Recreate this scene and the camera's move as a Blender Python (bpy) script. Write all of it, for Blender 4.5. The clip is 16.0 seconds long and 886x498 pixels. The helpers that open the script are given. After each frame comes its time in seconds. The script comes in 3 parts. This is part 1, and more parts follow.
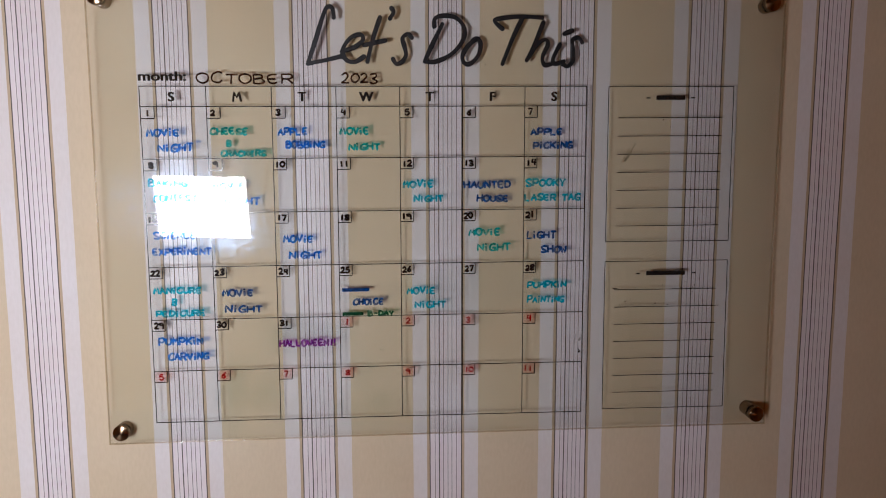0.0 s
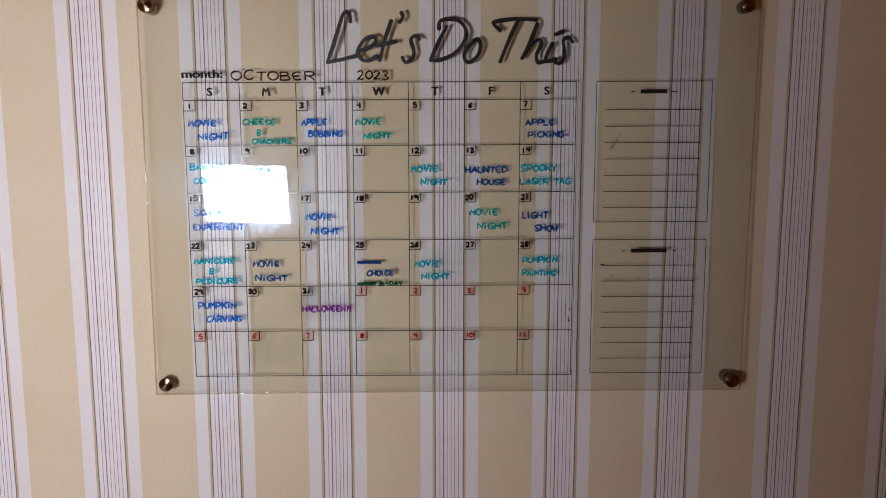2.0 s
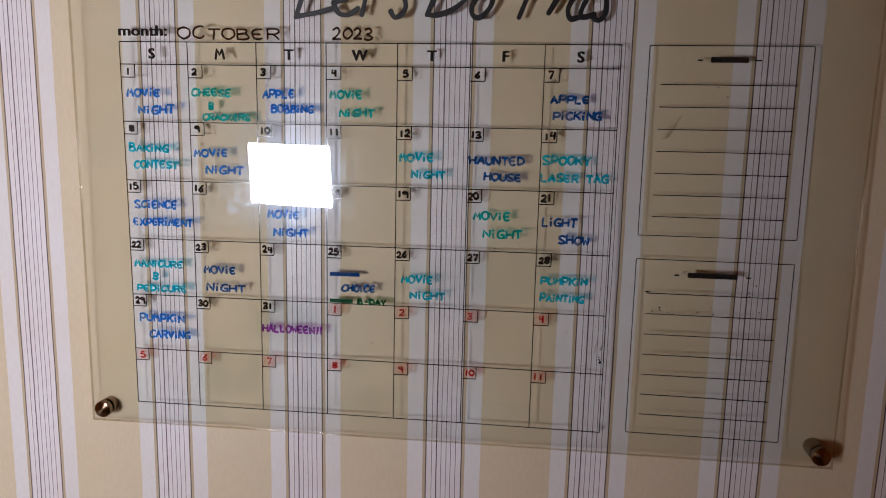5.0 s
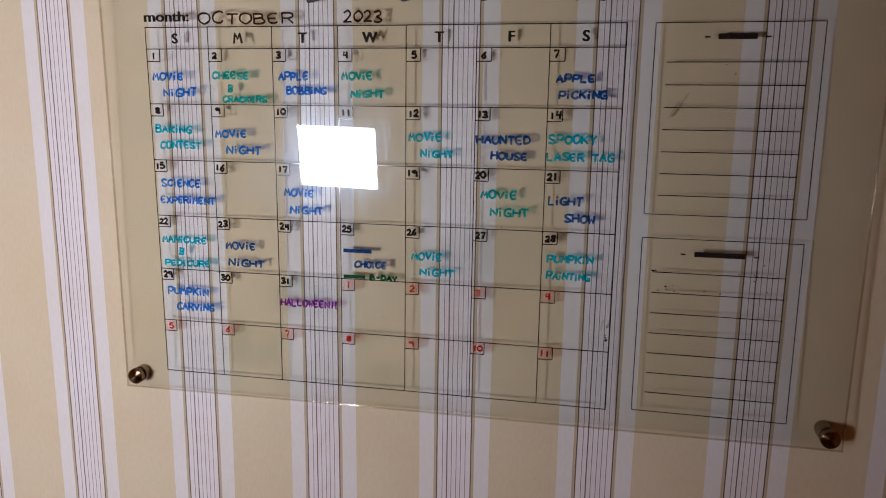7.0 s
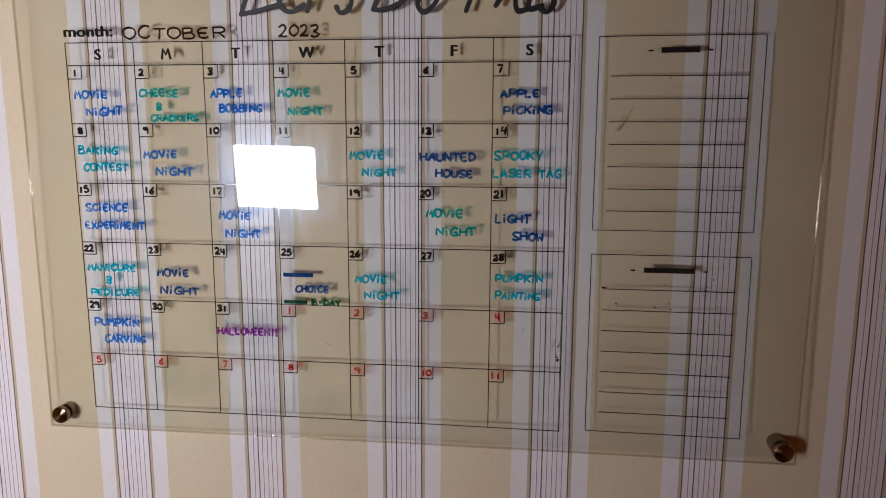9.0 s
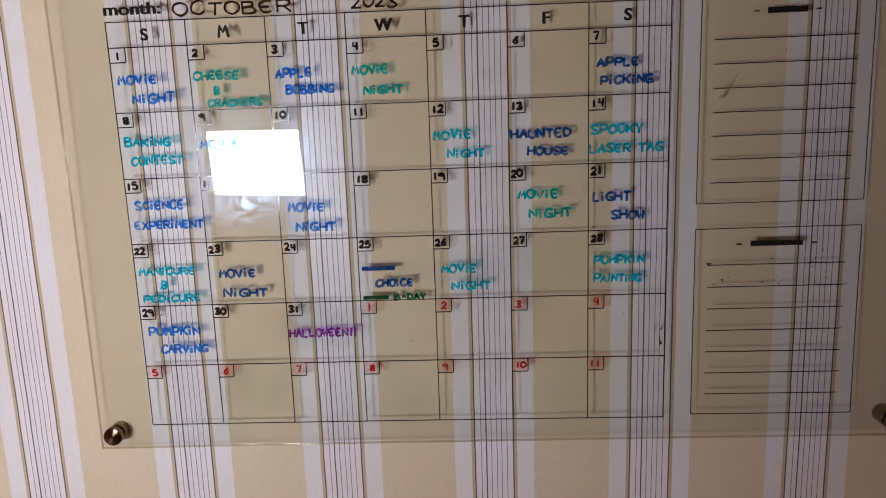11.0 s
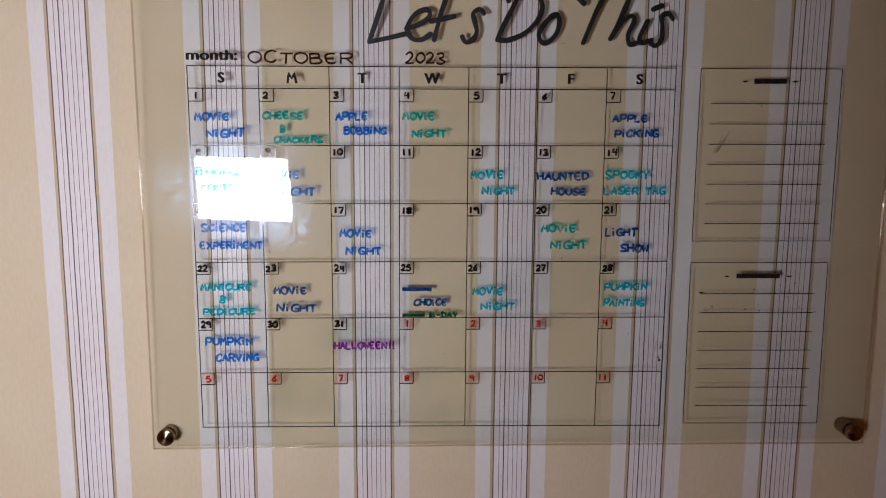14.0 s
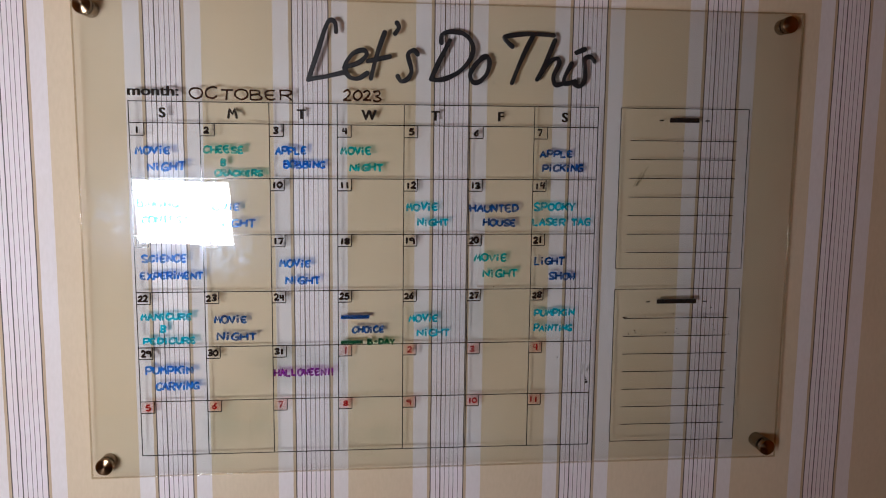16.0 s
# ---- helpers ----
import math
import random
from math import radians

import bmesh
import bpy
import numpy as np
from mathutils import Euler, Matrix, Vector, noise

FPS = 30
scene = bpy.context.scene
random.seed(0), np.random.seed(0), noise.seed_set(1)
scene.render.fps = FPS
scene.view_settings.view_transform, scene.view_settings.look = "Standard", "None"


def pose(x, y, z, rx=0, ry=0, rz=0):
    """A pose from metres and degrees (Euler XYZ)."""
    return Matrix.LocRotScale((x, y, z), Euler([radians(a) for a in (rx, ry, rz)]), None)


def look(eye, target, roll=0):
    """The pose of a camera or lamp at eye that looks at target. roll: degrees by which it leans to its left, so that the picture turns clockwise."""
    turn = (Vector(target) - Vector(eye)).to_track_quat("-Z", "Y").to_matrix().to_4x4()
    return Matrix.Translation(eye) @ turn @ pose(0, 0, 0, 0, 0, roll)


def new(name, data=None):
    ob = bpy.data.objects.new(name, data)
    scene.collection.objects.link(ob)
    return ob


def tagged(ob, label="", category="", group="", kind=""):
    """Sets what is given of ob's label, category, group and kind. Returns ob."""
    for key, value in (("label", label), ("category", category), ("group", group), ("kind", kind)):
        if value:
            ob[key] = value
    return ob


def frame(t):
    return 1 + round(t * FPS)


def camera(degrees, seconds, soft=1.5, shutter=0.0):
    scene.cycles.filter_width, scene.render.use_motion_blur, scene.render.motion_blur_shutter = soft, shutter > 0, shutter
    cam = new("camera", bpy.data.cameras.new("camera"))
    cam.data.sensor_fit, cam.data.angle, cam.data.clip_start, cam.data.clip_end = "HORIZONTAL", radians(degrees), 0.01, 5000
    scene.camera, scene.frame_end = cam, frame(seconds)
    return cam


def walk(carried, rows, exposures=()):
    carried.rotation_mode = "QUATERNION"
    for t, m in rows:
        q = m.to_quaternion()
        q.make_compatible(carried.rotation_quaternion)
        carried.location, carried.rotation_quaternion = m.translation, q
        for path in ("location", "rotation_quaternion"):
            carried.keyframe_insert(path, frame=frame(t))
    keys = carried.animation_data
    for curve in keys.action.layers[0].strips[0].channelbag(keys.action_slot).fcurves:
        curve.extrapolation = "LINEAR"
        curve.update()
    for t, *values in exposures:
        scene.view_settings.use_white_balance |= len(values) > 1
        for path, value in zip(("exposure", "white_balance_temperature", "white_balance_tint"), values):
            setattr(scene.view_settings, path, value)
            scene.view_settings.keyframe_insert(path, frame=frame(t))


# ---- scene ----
cam = camera(60.4, 16.0, soft=1.05)
PATH = [
    (0, (-0.072, -1.027, 1.487), (0.064, 0.953, 1.243), -0.1),
    (0.5, (-0.031, -1.14, 1.496), (0.111, 0.845, 1.304), 0.7),
    (1, (-0.008, -1.201, 1.487), (0.117, 0.784, 1.271), 0.4),
    (1.5, (-0.004, -1.216, 1.483), (0.072, 0.767, 1.237), 0.1),
    (2, (-0.015, -1.159, 1.482), (-0.001, 0.823, 1.216), 0.0),
    (2.5, (-0.039, -1.053, 1.485), (-0.05, 0.93, 1.221), -0.2),
    (3, (-0.064, -0.963, 1.485), (-0.084, 1.018, 1.214), -0.2),
    (3.5, (-0.018, -0.911, 1.487), (-0.057, 1.068, 1.201), -0.2),
    (4, (0.057, -0.904, 1.492), (-0.07, 1.07, 1.197), 0.4),
    (4.2, (0.071, -0.899, 1.491), (-0.08, 1.071, 1.185), 0.7),
    (6.3, (0.154, -0.879, 1.496), (-0.207, 1.056, 1.145), 1.0),
    (6.5, (0.165, -0.886, 1.495), (-0.215, 1.045, 1.138), 0.9),
    (7, (0.173, -0.893, 1.494), (-0.223, 1.029, 1.107), 0.8),
    (7.5, (0.172, -0.903, 1.497), (-0.188, 1.028, 1.119), 0.8),
    (8, (0.175, -0.893, 1.505), (-0.143, 1.047, 1.135), 0.7),
    (8.2, (0.174, -0.888, 1.504), (-0.129, 1.056, 1.145), 0.6),
    (10.3, (0.066, -0.815, 1.475), (-0.08, 1.152, 1.142), -1.1),
    (10.5, (0.037, -0.811, 1.476), (-0.089, 1.154, 1.124), -1.5),
    (11, (-0.011, -0.816, 1.486), (-0.101, 1.144, 1.101), -1.9),
    (11.5, (-0.047, -0.822, 1.482), (-0.119, 1.135, 1.075), -1.9),
    (11.8, (-0.099, -0.836, 1.486), (-0.136, 1.127, 1.102), -1.3),
    (12, (-0.116, -0.852, 1.494), (-0.158, 1.117, 1.144), -0.8),
    (12.5, (-0.1, -0.876, 1.501), (-0.156, 1.099, 1.19), -0.2),
    (12.8, (-0.113, -0.902, 1.495), (-0.14, 1.075, 1.197), 0.2),
    (13, (-0.102, -0.906, 1.495), (-0.136, 1.073, 1.211), 0.2),
    (13.5, (-0.103, -0.94, 1.498), (-0.091, 1.039, 1.209), 0.3),
    (14, (-0.112, -0.936, 1.496), (-0.062, 1.041, 1.202), 0.4),
    (14.5, (-0.118, -0.929, 1.489), (-0.025, 1.048, 1.201), 0.6),
    (15, (-0.124, -0.923, 1.486), (0.008, 1.054, 1.209), 0.7),
    (15.5, (-0.119, -0.94, 1.495), (0.046, 1.034, 1.224), 0.8),
    (16, (-0.103, -0.975, 1.515), (0.091, 1.001, 1.271), 0.7),
]
EXPOSURES = [(0, 0.05), (2, 0.03), (3.5, -0.05), (4.2, -0.04), (6.3, 0.0), (7, 0.0), (8, 0.10), (10.5, 0.10), (11, 0.06), (12, -0.05),
             (13, -0.10), (13.5, -0.06), (14.5, -0.04), (16, 0.06)]
walk(cam, [(t, look(eye, target, roll)) for t, eye, target, roll in PATH], EXPOSURES)

# ---- world and exposure ----
world = bpy.data.worlds.new("world")
scene.world = world
world.use_nodes = True
world.node_tree.nodes["Background"].inputs[0].default_value = (0.9, 0.75, 0.6, 1)
world.node_tree.nodes["Background"].inputs[1].default_value = 0.0

LAMP_LIGHT = 113.5
LAMP_COLOUR = (0.881, 0.898, 1.010, 1)

# ---- plan ----
WALL = 0.019                      # face of the papered wall; the printed face of the sheet is y = 0
CORNERS = ((-0.458, 1.0955), (0.459, 1.1050), (0.465, 1.7045), (-0.454, 1.7005))    # of the sheet, from bottom left
THICK = 0.0042
PERIOD, BUNDLE = 0.1803, 0.0456    # wallpaper repeat and width of its ruled band
rnd = random.Random(7)


def bow(x, z):
    """How far the hung sheet bends out of its plane."""
    z = z - 1.4
    return -0.012 * x * x + 0.039 * x * z - 0.014 * z * z + 0.001


def on_sheet(i, j):
    """A point of the sheet by its shares of the width and the height."""
    a, b, c, d = (Vector(p) for p in CORNERS)
    p = (a.lerp(b, i)).lerp(d.lerp(c, i), j)
    return p.x, p.y


def lean(x, z):
    """The sheet hangs a quarter of a degree off level."""
    return z + 0.005 * x + 0.0012


# ---- materials ----
def material(name):
    m = bpy.data.materials.new(name)
    m.use_nodes = True
    return m, m.node_tree.nodes, m.node_tree.links, m.node_tree.nodes["Principled BSDF"]


def noise_node(nodes, links, scale, detail=4, stretch=None, source="Object"):
    co = nodes.new("ShaderNodeTexCoord")
    n = nodes.new("ShaderNodeTexNoise")
    n.inputs["Scale"].default_value, n.inputs["Detail"].default_value = scale, detail
    if stretch:
        mp = nodes.new("ShaderNodeMapping")
        mp.inputs["Scale"].default_value = stretch
        links.new(co.outputs[source], mp.inputs[0])
        links.new(mp.outputs[0], n.inputs["Vector"])
    else:
        links.new(co.outputs[source], n.inputs["Vector"])
    return n


def ramp(nodes, links, source, a, b, lo=0.0, hi=1.0):
    r = nodes.new("ShaderNodeMapRange")
    r.inputs[1].default_value, r.inputs[2].default_value = a, b
    r.inputs[3].default_value, r.inputs[4].default_value = lo, hi
    links.new(source, r.inputs[0])
    return r.outputs[0]


def mixed(nodes, links, fac, a, b, blend="MIX"):
    mx = nodes.new("ShaderNodeMix")
    mx.data_type, mx.blend_type = "RGBA", blend
    for socket, value in ((mx.inputs[0], fac), (mx.inputs[6], a), (mx.inputs[7], b)):
        if isinstance(value, (int, float)):
            socket.default_value = value
        elif isinstance(value, tuple):
            socket.default_value = (*value, 1) if len(value) == 3 else value
        else:
            links.new(value, socket)
    return mx.outputs[2]


def bump(nodes, links, bsdf, height, strength, distance):
    b = nodes.new("ShaderNodeBump")
    b.inputs["Strength"].default_value, b.inputs["Distance"].default_value = strength, distance
    links.new(height, b.inputs["Height"])
    links.new(b.outputs[0], bsdf.inputs["Normal"])


def plain(name, colour, rough=0.5, metal=0.0, vary=0.1, scale=20, relief=0.05):
    m, nodes, links, bsdf = material(name)
    n = noise_node(nodes, links, scale)
    c = mixed(nodes, links, n.outputs[0], tuple(v * (1 - vary) for v in colour), tuple(min(1, v * (1 + vary)) for v in colour))
    links.new(c, bsdf.inputs["Base Color"])
    links.new(ramp(nodes, links, n.outputs[0], 0.3, 0.7, rough * 0.85, min(1, rough * 1.15)), bsdf.inputs["Roughness"])
    bsdf.inputs["Metallic"].default_value = metal
    if relief:
        bump(nodes, links, bsdf, noise_node(nodes, links, scale * 12).outputs[0], relief, 0.001)
    return m


def wallpaper_material():
    m, nodes, links, bsdf = material("striped_wallpaper")
    co = nodes.new("ShaderNodeTexCoord")
    sep = nodes.new("ShaderNodeSeparateXYZ")
    links.new(co.outputs["Object"], sep.inputs[0])
    wob = noise_node(nodes, links, 3.0, 3, (1, 1, 4))
    drift = ramp(nodes, links, wob.outputs[0], 0.0, 1.0, -0.0008, 0.0008)

    def calc(op, a, b):
        n = nodes.new("ShaderNodeMath")
        n.operation = op
        for i, v in enumerate((a, b)):
            if isinstance(v, (int, float)):
                n.inputs[i].default_value = v
            else:
                links.new(v, n.inputs[i])
        return n.outputs[0]

    x = calc("ADD", sep.outputs[0], drift)
    # the lengths of paper are hung with slightly open seams
    x = calc("ADD", x, ramp(nodes, links, sep.outputs[0], -0.48, -0.415, 0.0045, 0.0))
    x = calc("ADD", x, ramp(nodes, links, sep.outputs[0], 0.60, 0.67, 0.0, -0.0035))
    u = calc("FRACT", calc("DIVIDE", calc("ADD", x, 0.3805 + PERIOD * 60), PERIOD), 0)
    stripes = nodes.new("ShaderNodeValToRGB")
    cr = stripes.color_ramp
    cr.interpolation = "CONSTANT"
    cream, white, tan = (0.66, 0.546, 0.392), (0.74, 0.70, 0.70), (0.53, 0.41, 0.285)
    dark, band, fine = (0.07, 0.055, 0.05), (0.78, 0.718, 0.748), (0.070, 0.058, 0.056)
    stops = [(0.0, dark), (0.0010, band)]
    for i in range(6):
        at = BUNDLE * (0.172 + 0.1315 * i)
        stops += [(at - 0.00046, fine), (at + 0.00046, band)]
    end = BUNDLE
    stops += [(end - 0.0006, dark), (end + 0.0006, tan), (end + 0.0042, white), (end + 0.0235, cream),
              (PERIOD - 0.0235, white), (PERIOD - 0.0036, tan), (PERIOD - 0.0005, dark)]
    while len(cr.elements) < len(stops):
        cr.elements.new(0.5)
    for el, (at, c) in zip(cr.elements, sorted(stops)):
        el.position, el.color = at / PERIOD, (*c, 1)
    links.new(u, stripes.inputs[0])
    blotch = noise_node(nodes, links, 7.0, 5)
    fibre = noise_node(nodes, links, 260.0, 3, (1, 1, 0.35))
    c = mixed(nodes, links, ramp(nodes, links, blotch.outputs[0], 0.3, 0.7, 0.0, 0.7), stripes.outputs[0], (0.95, 0.90, 0.84), "MULTIPLY")
    c = mixed(nodes, links, ramp(nodes, links, fibre.outputs[0], 0.35, 0.65, 0.0, 0.22), c, (0.82, 0.80, 0.77), "MULTIPLY")
    links.new(c, bsdf.inputs["Base Color"])
    # the ruled bands are printed in a satin ink, the ground is matt
    in_band = calc("LESS_THAN", u, BUNDLE / PERIOD)
    links.new(ramp(nodes, links, in_band, 0, 1, 0.60, 0.36), bsdf.inputs["Roughness"])
    links.new(ramp(nodes, links, in_band, 0, 1, 0.25, 0.38), bsdf.inputs["Specular IOR Level"])
    lum = nodes.new("ShaderNodeRGBToBW")
    links.new(stripes.outputs[0], lum.inputs[0])
    h = calc("ADD", calc("MULTIPLY", fibre.outputs[0], 0.25), calc("MULTIPLY", lum.outputs[0], 0.5))
    bump(nodes, links, bsdf, h, 0.25, 0.0006)
    return m


def acrylic_material():
    m, nodes, links, bsdf = material("clear_acrylic")
    nodes.remove(bsdf)
    clear = nodes.new("ShaderNodeBsdfTransparent")
    clear.inputs[0].default_value = (0.975, 0.98, 0.97, 1)
    shine = nodes.new("ShaderNodeBsdfGlossy")
    shine.inputs["Roughness"].default_value = 0.004
    fresnel = nodes.new("ShaderNodeFresnel")
    fresnel.inputs["IOR"].default_value = 1.49
    pane = nodes.new("ShaderNodeMixShader")
    links.new(fresnel.outputs[0], pane.inputs[0])
    links.new(clear.outputs[0], pane.inputs[1])
    links.new(shine.outputs[0], pane.inputs[2])
    # wiped marker haze: upright streaks everywhere, heavier in two rubbed patches
    streak = noise_node(nodes, links, 30.0, 5, (9, 1, 0.8))
    cloud = noise_node(nodes, links, 14.0, 4)
    scrawl = noise_node(nodes, links, 75.0, 8, (1, 1, 1.5))
    scrawl.inputs["Distortion"].default_value = 1.2
    co = nodes.new("ShaderNodeTexCoord")

    def patch(x, z, r, flat):
        d = nodes.new("ShaderNodeMapping")
        d.vector_type = "TEXTURE"
        d.inputs["Location"].default_value = (x, 0, z)
        d.inputs["Scale"].default_value = (r, 1, r * flat)
        links.new(co.outputs["Object"], d.inputs[0])
        ln = nodes.new("ShaderNodeVectorMath")
        ln.operation = "LENGTH"
        links.new(d.outputs[0], ln.inputs[0])
        return ramp(nodes, links, ln.outputs["Value"], 0.45, 1.1, 1.0, 0.0)

    def calc(op, a, b):
        n = nodes.new("ShaderNodeMath")
        n.operation = op
        for i, v in enumerate((a, b)):
            if isinstance(v, (int, float)):
                n.inputs[i].default_value = v
            else:
                links.new(v, n.inputs[i])
        return n.outputs[0]

    # grey film left where older entries were wiped off
    film = noise_node(nodes, links, 20.0, 5, (1, 1, 0.7))
    wiped = calc("ADD", calc("ADD", patch(-0.275, 1.160, 0.075, 0.8), patch(-0.110, 1.165, 0.065, 0.8)), calc("ADD", patch(0.02, 1.30, 0.09, 0.6), patch(-0.19, 1.24, 0.07, 0.5)))
    wiped = calc("ADD", calc("MULTIPLY", wiped, 0.9), 0.25)
    wiped = calc("MULTIPLY", wiped, ramp(nodes, links, film.outputs[0], 0.34, 0.66))
    links.new(mixed(nodes, links, wiped, (0.972, 0.978, 0.970), (0.905, 0.925, 0.912)), clear.inputs[0])
    rubbed = calc("ADD", patch(-0.265, 1.375, 0.042, 0.8), patch(-0.435, 1.43, 0.035, 1.5))
    rubbed = calc("MULTIPLY", rubbed, ramp(nodes, links, scrawl.outputs[0], 0.46, 0.68, 0.0, 1.0))
    veil = calc("MULTIPLY", ramp(nodes, links, streak.outputs[0], 0.40, 0.75), ramp(nodes, links, cloud.outputs[0], 0.30, 0.70))
    haze = nodes.new("ShaderNodeBsdfGlossy")
    haze.inputs["Roughness"].default_value = 0.15
    haze.inputs["Color"].default_value = (0.50, 0.72, 1.0, 1)
    amount = calc("ADD", calc("MULTIPLY", veil, 0.020), calc("MULTIPLY", rubbed, 0.025))
    blend = nodes.new("ShaderNodeMixShader")
    links.new(amount, blend.inputs[0])
    links.new(pane.outputs[0], blend.inputs[1])
    links.new(haze.outputs[0], blend.inputs[2])
    links.new(blend.outputs[0], nodes["Material Output"].inputs[0])
    return m


def edge_material():
    """Sawn and flame-polished edge: faintly tinted, with a clear shine."""
    m, nodes, links, bsdf = material("sawn_acrylic_edge")
    nodes.remove(bsdf)
    n = noise_node(nodes, links, 90.0, 3)
    clear = nodes.new("ShaderNodeBsdfTransparent")
    links.new(mixed(nodes, links, n.outputs[0], (0.84, 0.80, 0.72), (0.93, 0.91, 0.86)), clear.inputs[0])
    shine = nodes.new("ShaderNodeBsdfGlossy")
    shine.inputs["Roughness"].default_value = 0.06
    mx = nodes.new("ShaderNodeMixShader")
    links.new(ramp(nodes, links, n.outputs[0], 0.3, 0.7, 0.08, 0.20), mx.inputs[0])
    links.new(clear.outputs[0], mx.inputs[1])
    links.new(shine.outputs[0], mx.inputs[2])
    links.new(mx.outputs[0], nodes["Material Output"].inputs[0])
    return m


def ink(name, colour, cover=0.85, rough=0.12, tint=None, uneven=0.38):
    """Dry-erase ink: part of the light goes through it, more where the pen ran thin."""
    m, nodes, links, bsdf = material(name)
    n = noise_node(nodes, links, 240.0, 4, (1, 1, 0.6))
    c = mixed(nodes, links, n.outputs[0], tuple(v * 0.75 for v in colour), tuple(min(1, v * 1.3) for v in colour))
    links.new(c, bsdf.inputs["Base Color"])
    bsdf.inputs["Roughness"].default_value = rough
    bsdf.inputs["Specular IOR Level"].default_value = 0.42
    clear = nodes.new("ShaderNodeBsdfTransparent")
    clear.inputs[0].default_value = (*(tint or tuple(min(1, 0.25 + 0.75 * v ** 0.5) for v in colour)), 1)
    mx = nodes.new("ShaderNodeMixShader")
    links.new(ramp(nodes, links, n.outputs[0], 0.3, 0.7, max(0.01, cover - uneven), min(1, cover + uneven * 0.5)), mx.inputs[0])
    links.new(clear.outputs[0], mx.inputs[1])
    links.new(bsdf.outputs[0], mx.inputs[2])
    out = mx
    if 0.3 < cover < 0.7:
        # a pen that runs dry leaves parts of its strokes nearly clear
        dry = noise_node(nodes, links, 95.0, 3, (1, 1, 1.3))
        bare = nodes.new("ShaderNodeBsdfTransparent")
        bare.inputs[0].default_value = (0.93, 0.95, 0.97, 1)
        out = nodes.new("ShaderNodeMixShader")
        links.new(ramp(nodes, links, dry.outputs[0], 0.50, 0.74, 0.0, 0.42), out.inputs[0])
        links.new(mx.outputs[0], out.inputs[1])
        links.new(bare.outputs[0], out.inputs[2])
    links.new(out.outputs[0], nodes["Material Output"].inputs[0])
    return m


def brushed_metal():
    m, nodes, links, bsdf = material("brushed_bronze")
    n = noise_node(nodes, links, 40, 3)
    links.new(mixed(nodes, links, n.outputs[0], (0.18, 0.122, 0.074), (0.32, 0.218, 0.132)), bsdf.inputs["Base Color"])
    bsdf.inputs["Metallic"].default_value = 1.0
    bsdf.inputs["Roughness"].default_value = 0.25
    bsdf.inputs["Anisotropic"].default_value = 0.9
    bsdf.inputs["Anisotropic Rotation"].default_value = 0.25
    t = nodes.new("ShaderNodeTangent")
    t.direction_type, t.axis = "RADIAL", "Y"
    links.new(t.outputs[0], bsdf.inputs["Tangent"])
    return m


def diffuser_material():
    m, nodes, links, bsdf = material("lit_diffuser")
    e = nodes.new("ShaderNodeEmission")
    e.inputs[0].default_value, e.inputs[1].default_value = LAMP_COLOUR, LAMP_LIGHT
    links.new(e.outputs[0], nodes["Material Output"].inputs[0])
    return m


def floor_material():
    m, nodes, links, bsdf = material("oak_boards")
    grain = noise_node(nodes, links, 6.0, 6, (1, 14, 1))
    links.new(mixed(nodes, links, grain.outputs[0], (0.16, 0.09, 0.05), (0.30, 0.19, 0.11)), bsdf.inputs["Base Color"])
    bsdf.inputs["Roughness"].default_value = 0.4
    return m


PAPER = wallpaper_material()
ACRYLIC = acrylic_material()
EDGE = edge_material()
BRONZE = brushed_metal()
DIFFUSER = diffuser_material()
# unseen walls and ceiling are coloured to bounce warm light onto the papered wall
PAINT = plain("warm_bounce_paint", (0.60, 0.25, 0.024), 0.7, vary=0.06, scale=3)
CEILING = plain("ceiling_bounce_paint", (0.40, 0.205, 0.065), 0.8, vary=0.04, scale=3)
TRIM = plain("white_trim_paint", (0.72, 0.69, 0.62), 0.4, vary=0.04, scale=6)
BOARDS = floor_material()
PLATE = plain("cream_switch_plastic", (0.66, 0.58, 0.52), 0.32, vary=0.04, scale=60, relief=0.02)
LEVER = plain("white_switch_plastic", (0.80, 0.76, 0.74), 0.28, vary=0.03, scale=60, relief=0.02)
SLOT_SHADE = plain("dark_slot_shade", (0.03, 0.025, 0.02), 0.8)
STEEL = plain("painted_screw", (0.42, 0.36, 0.32), 0.35, 0.6, scale=200)
BLACK = plain("black_housing", (0.025, 0.025, 0.027), 0.45)

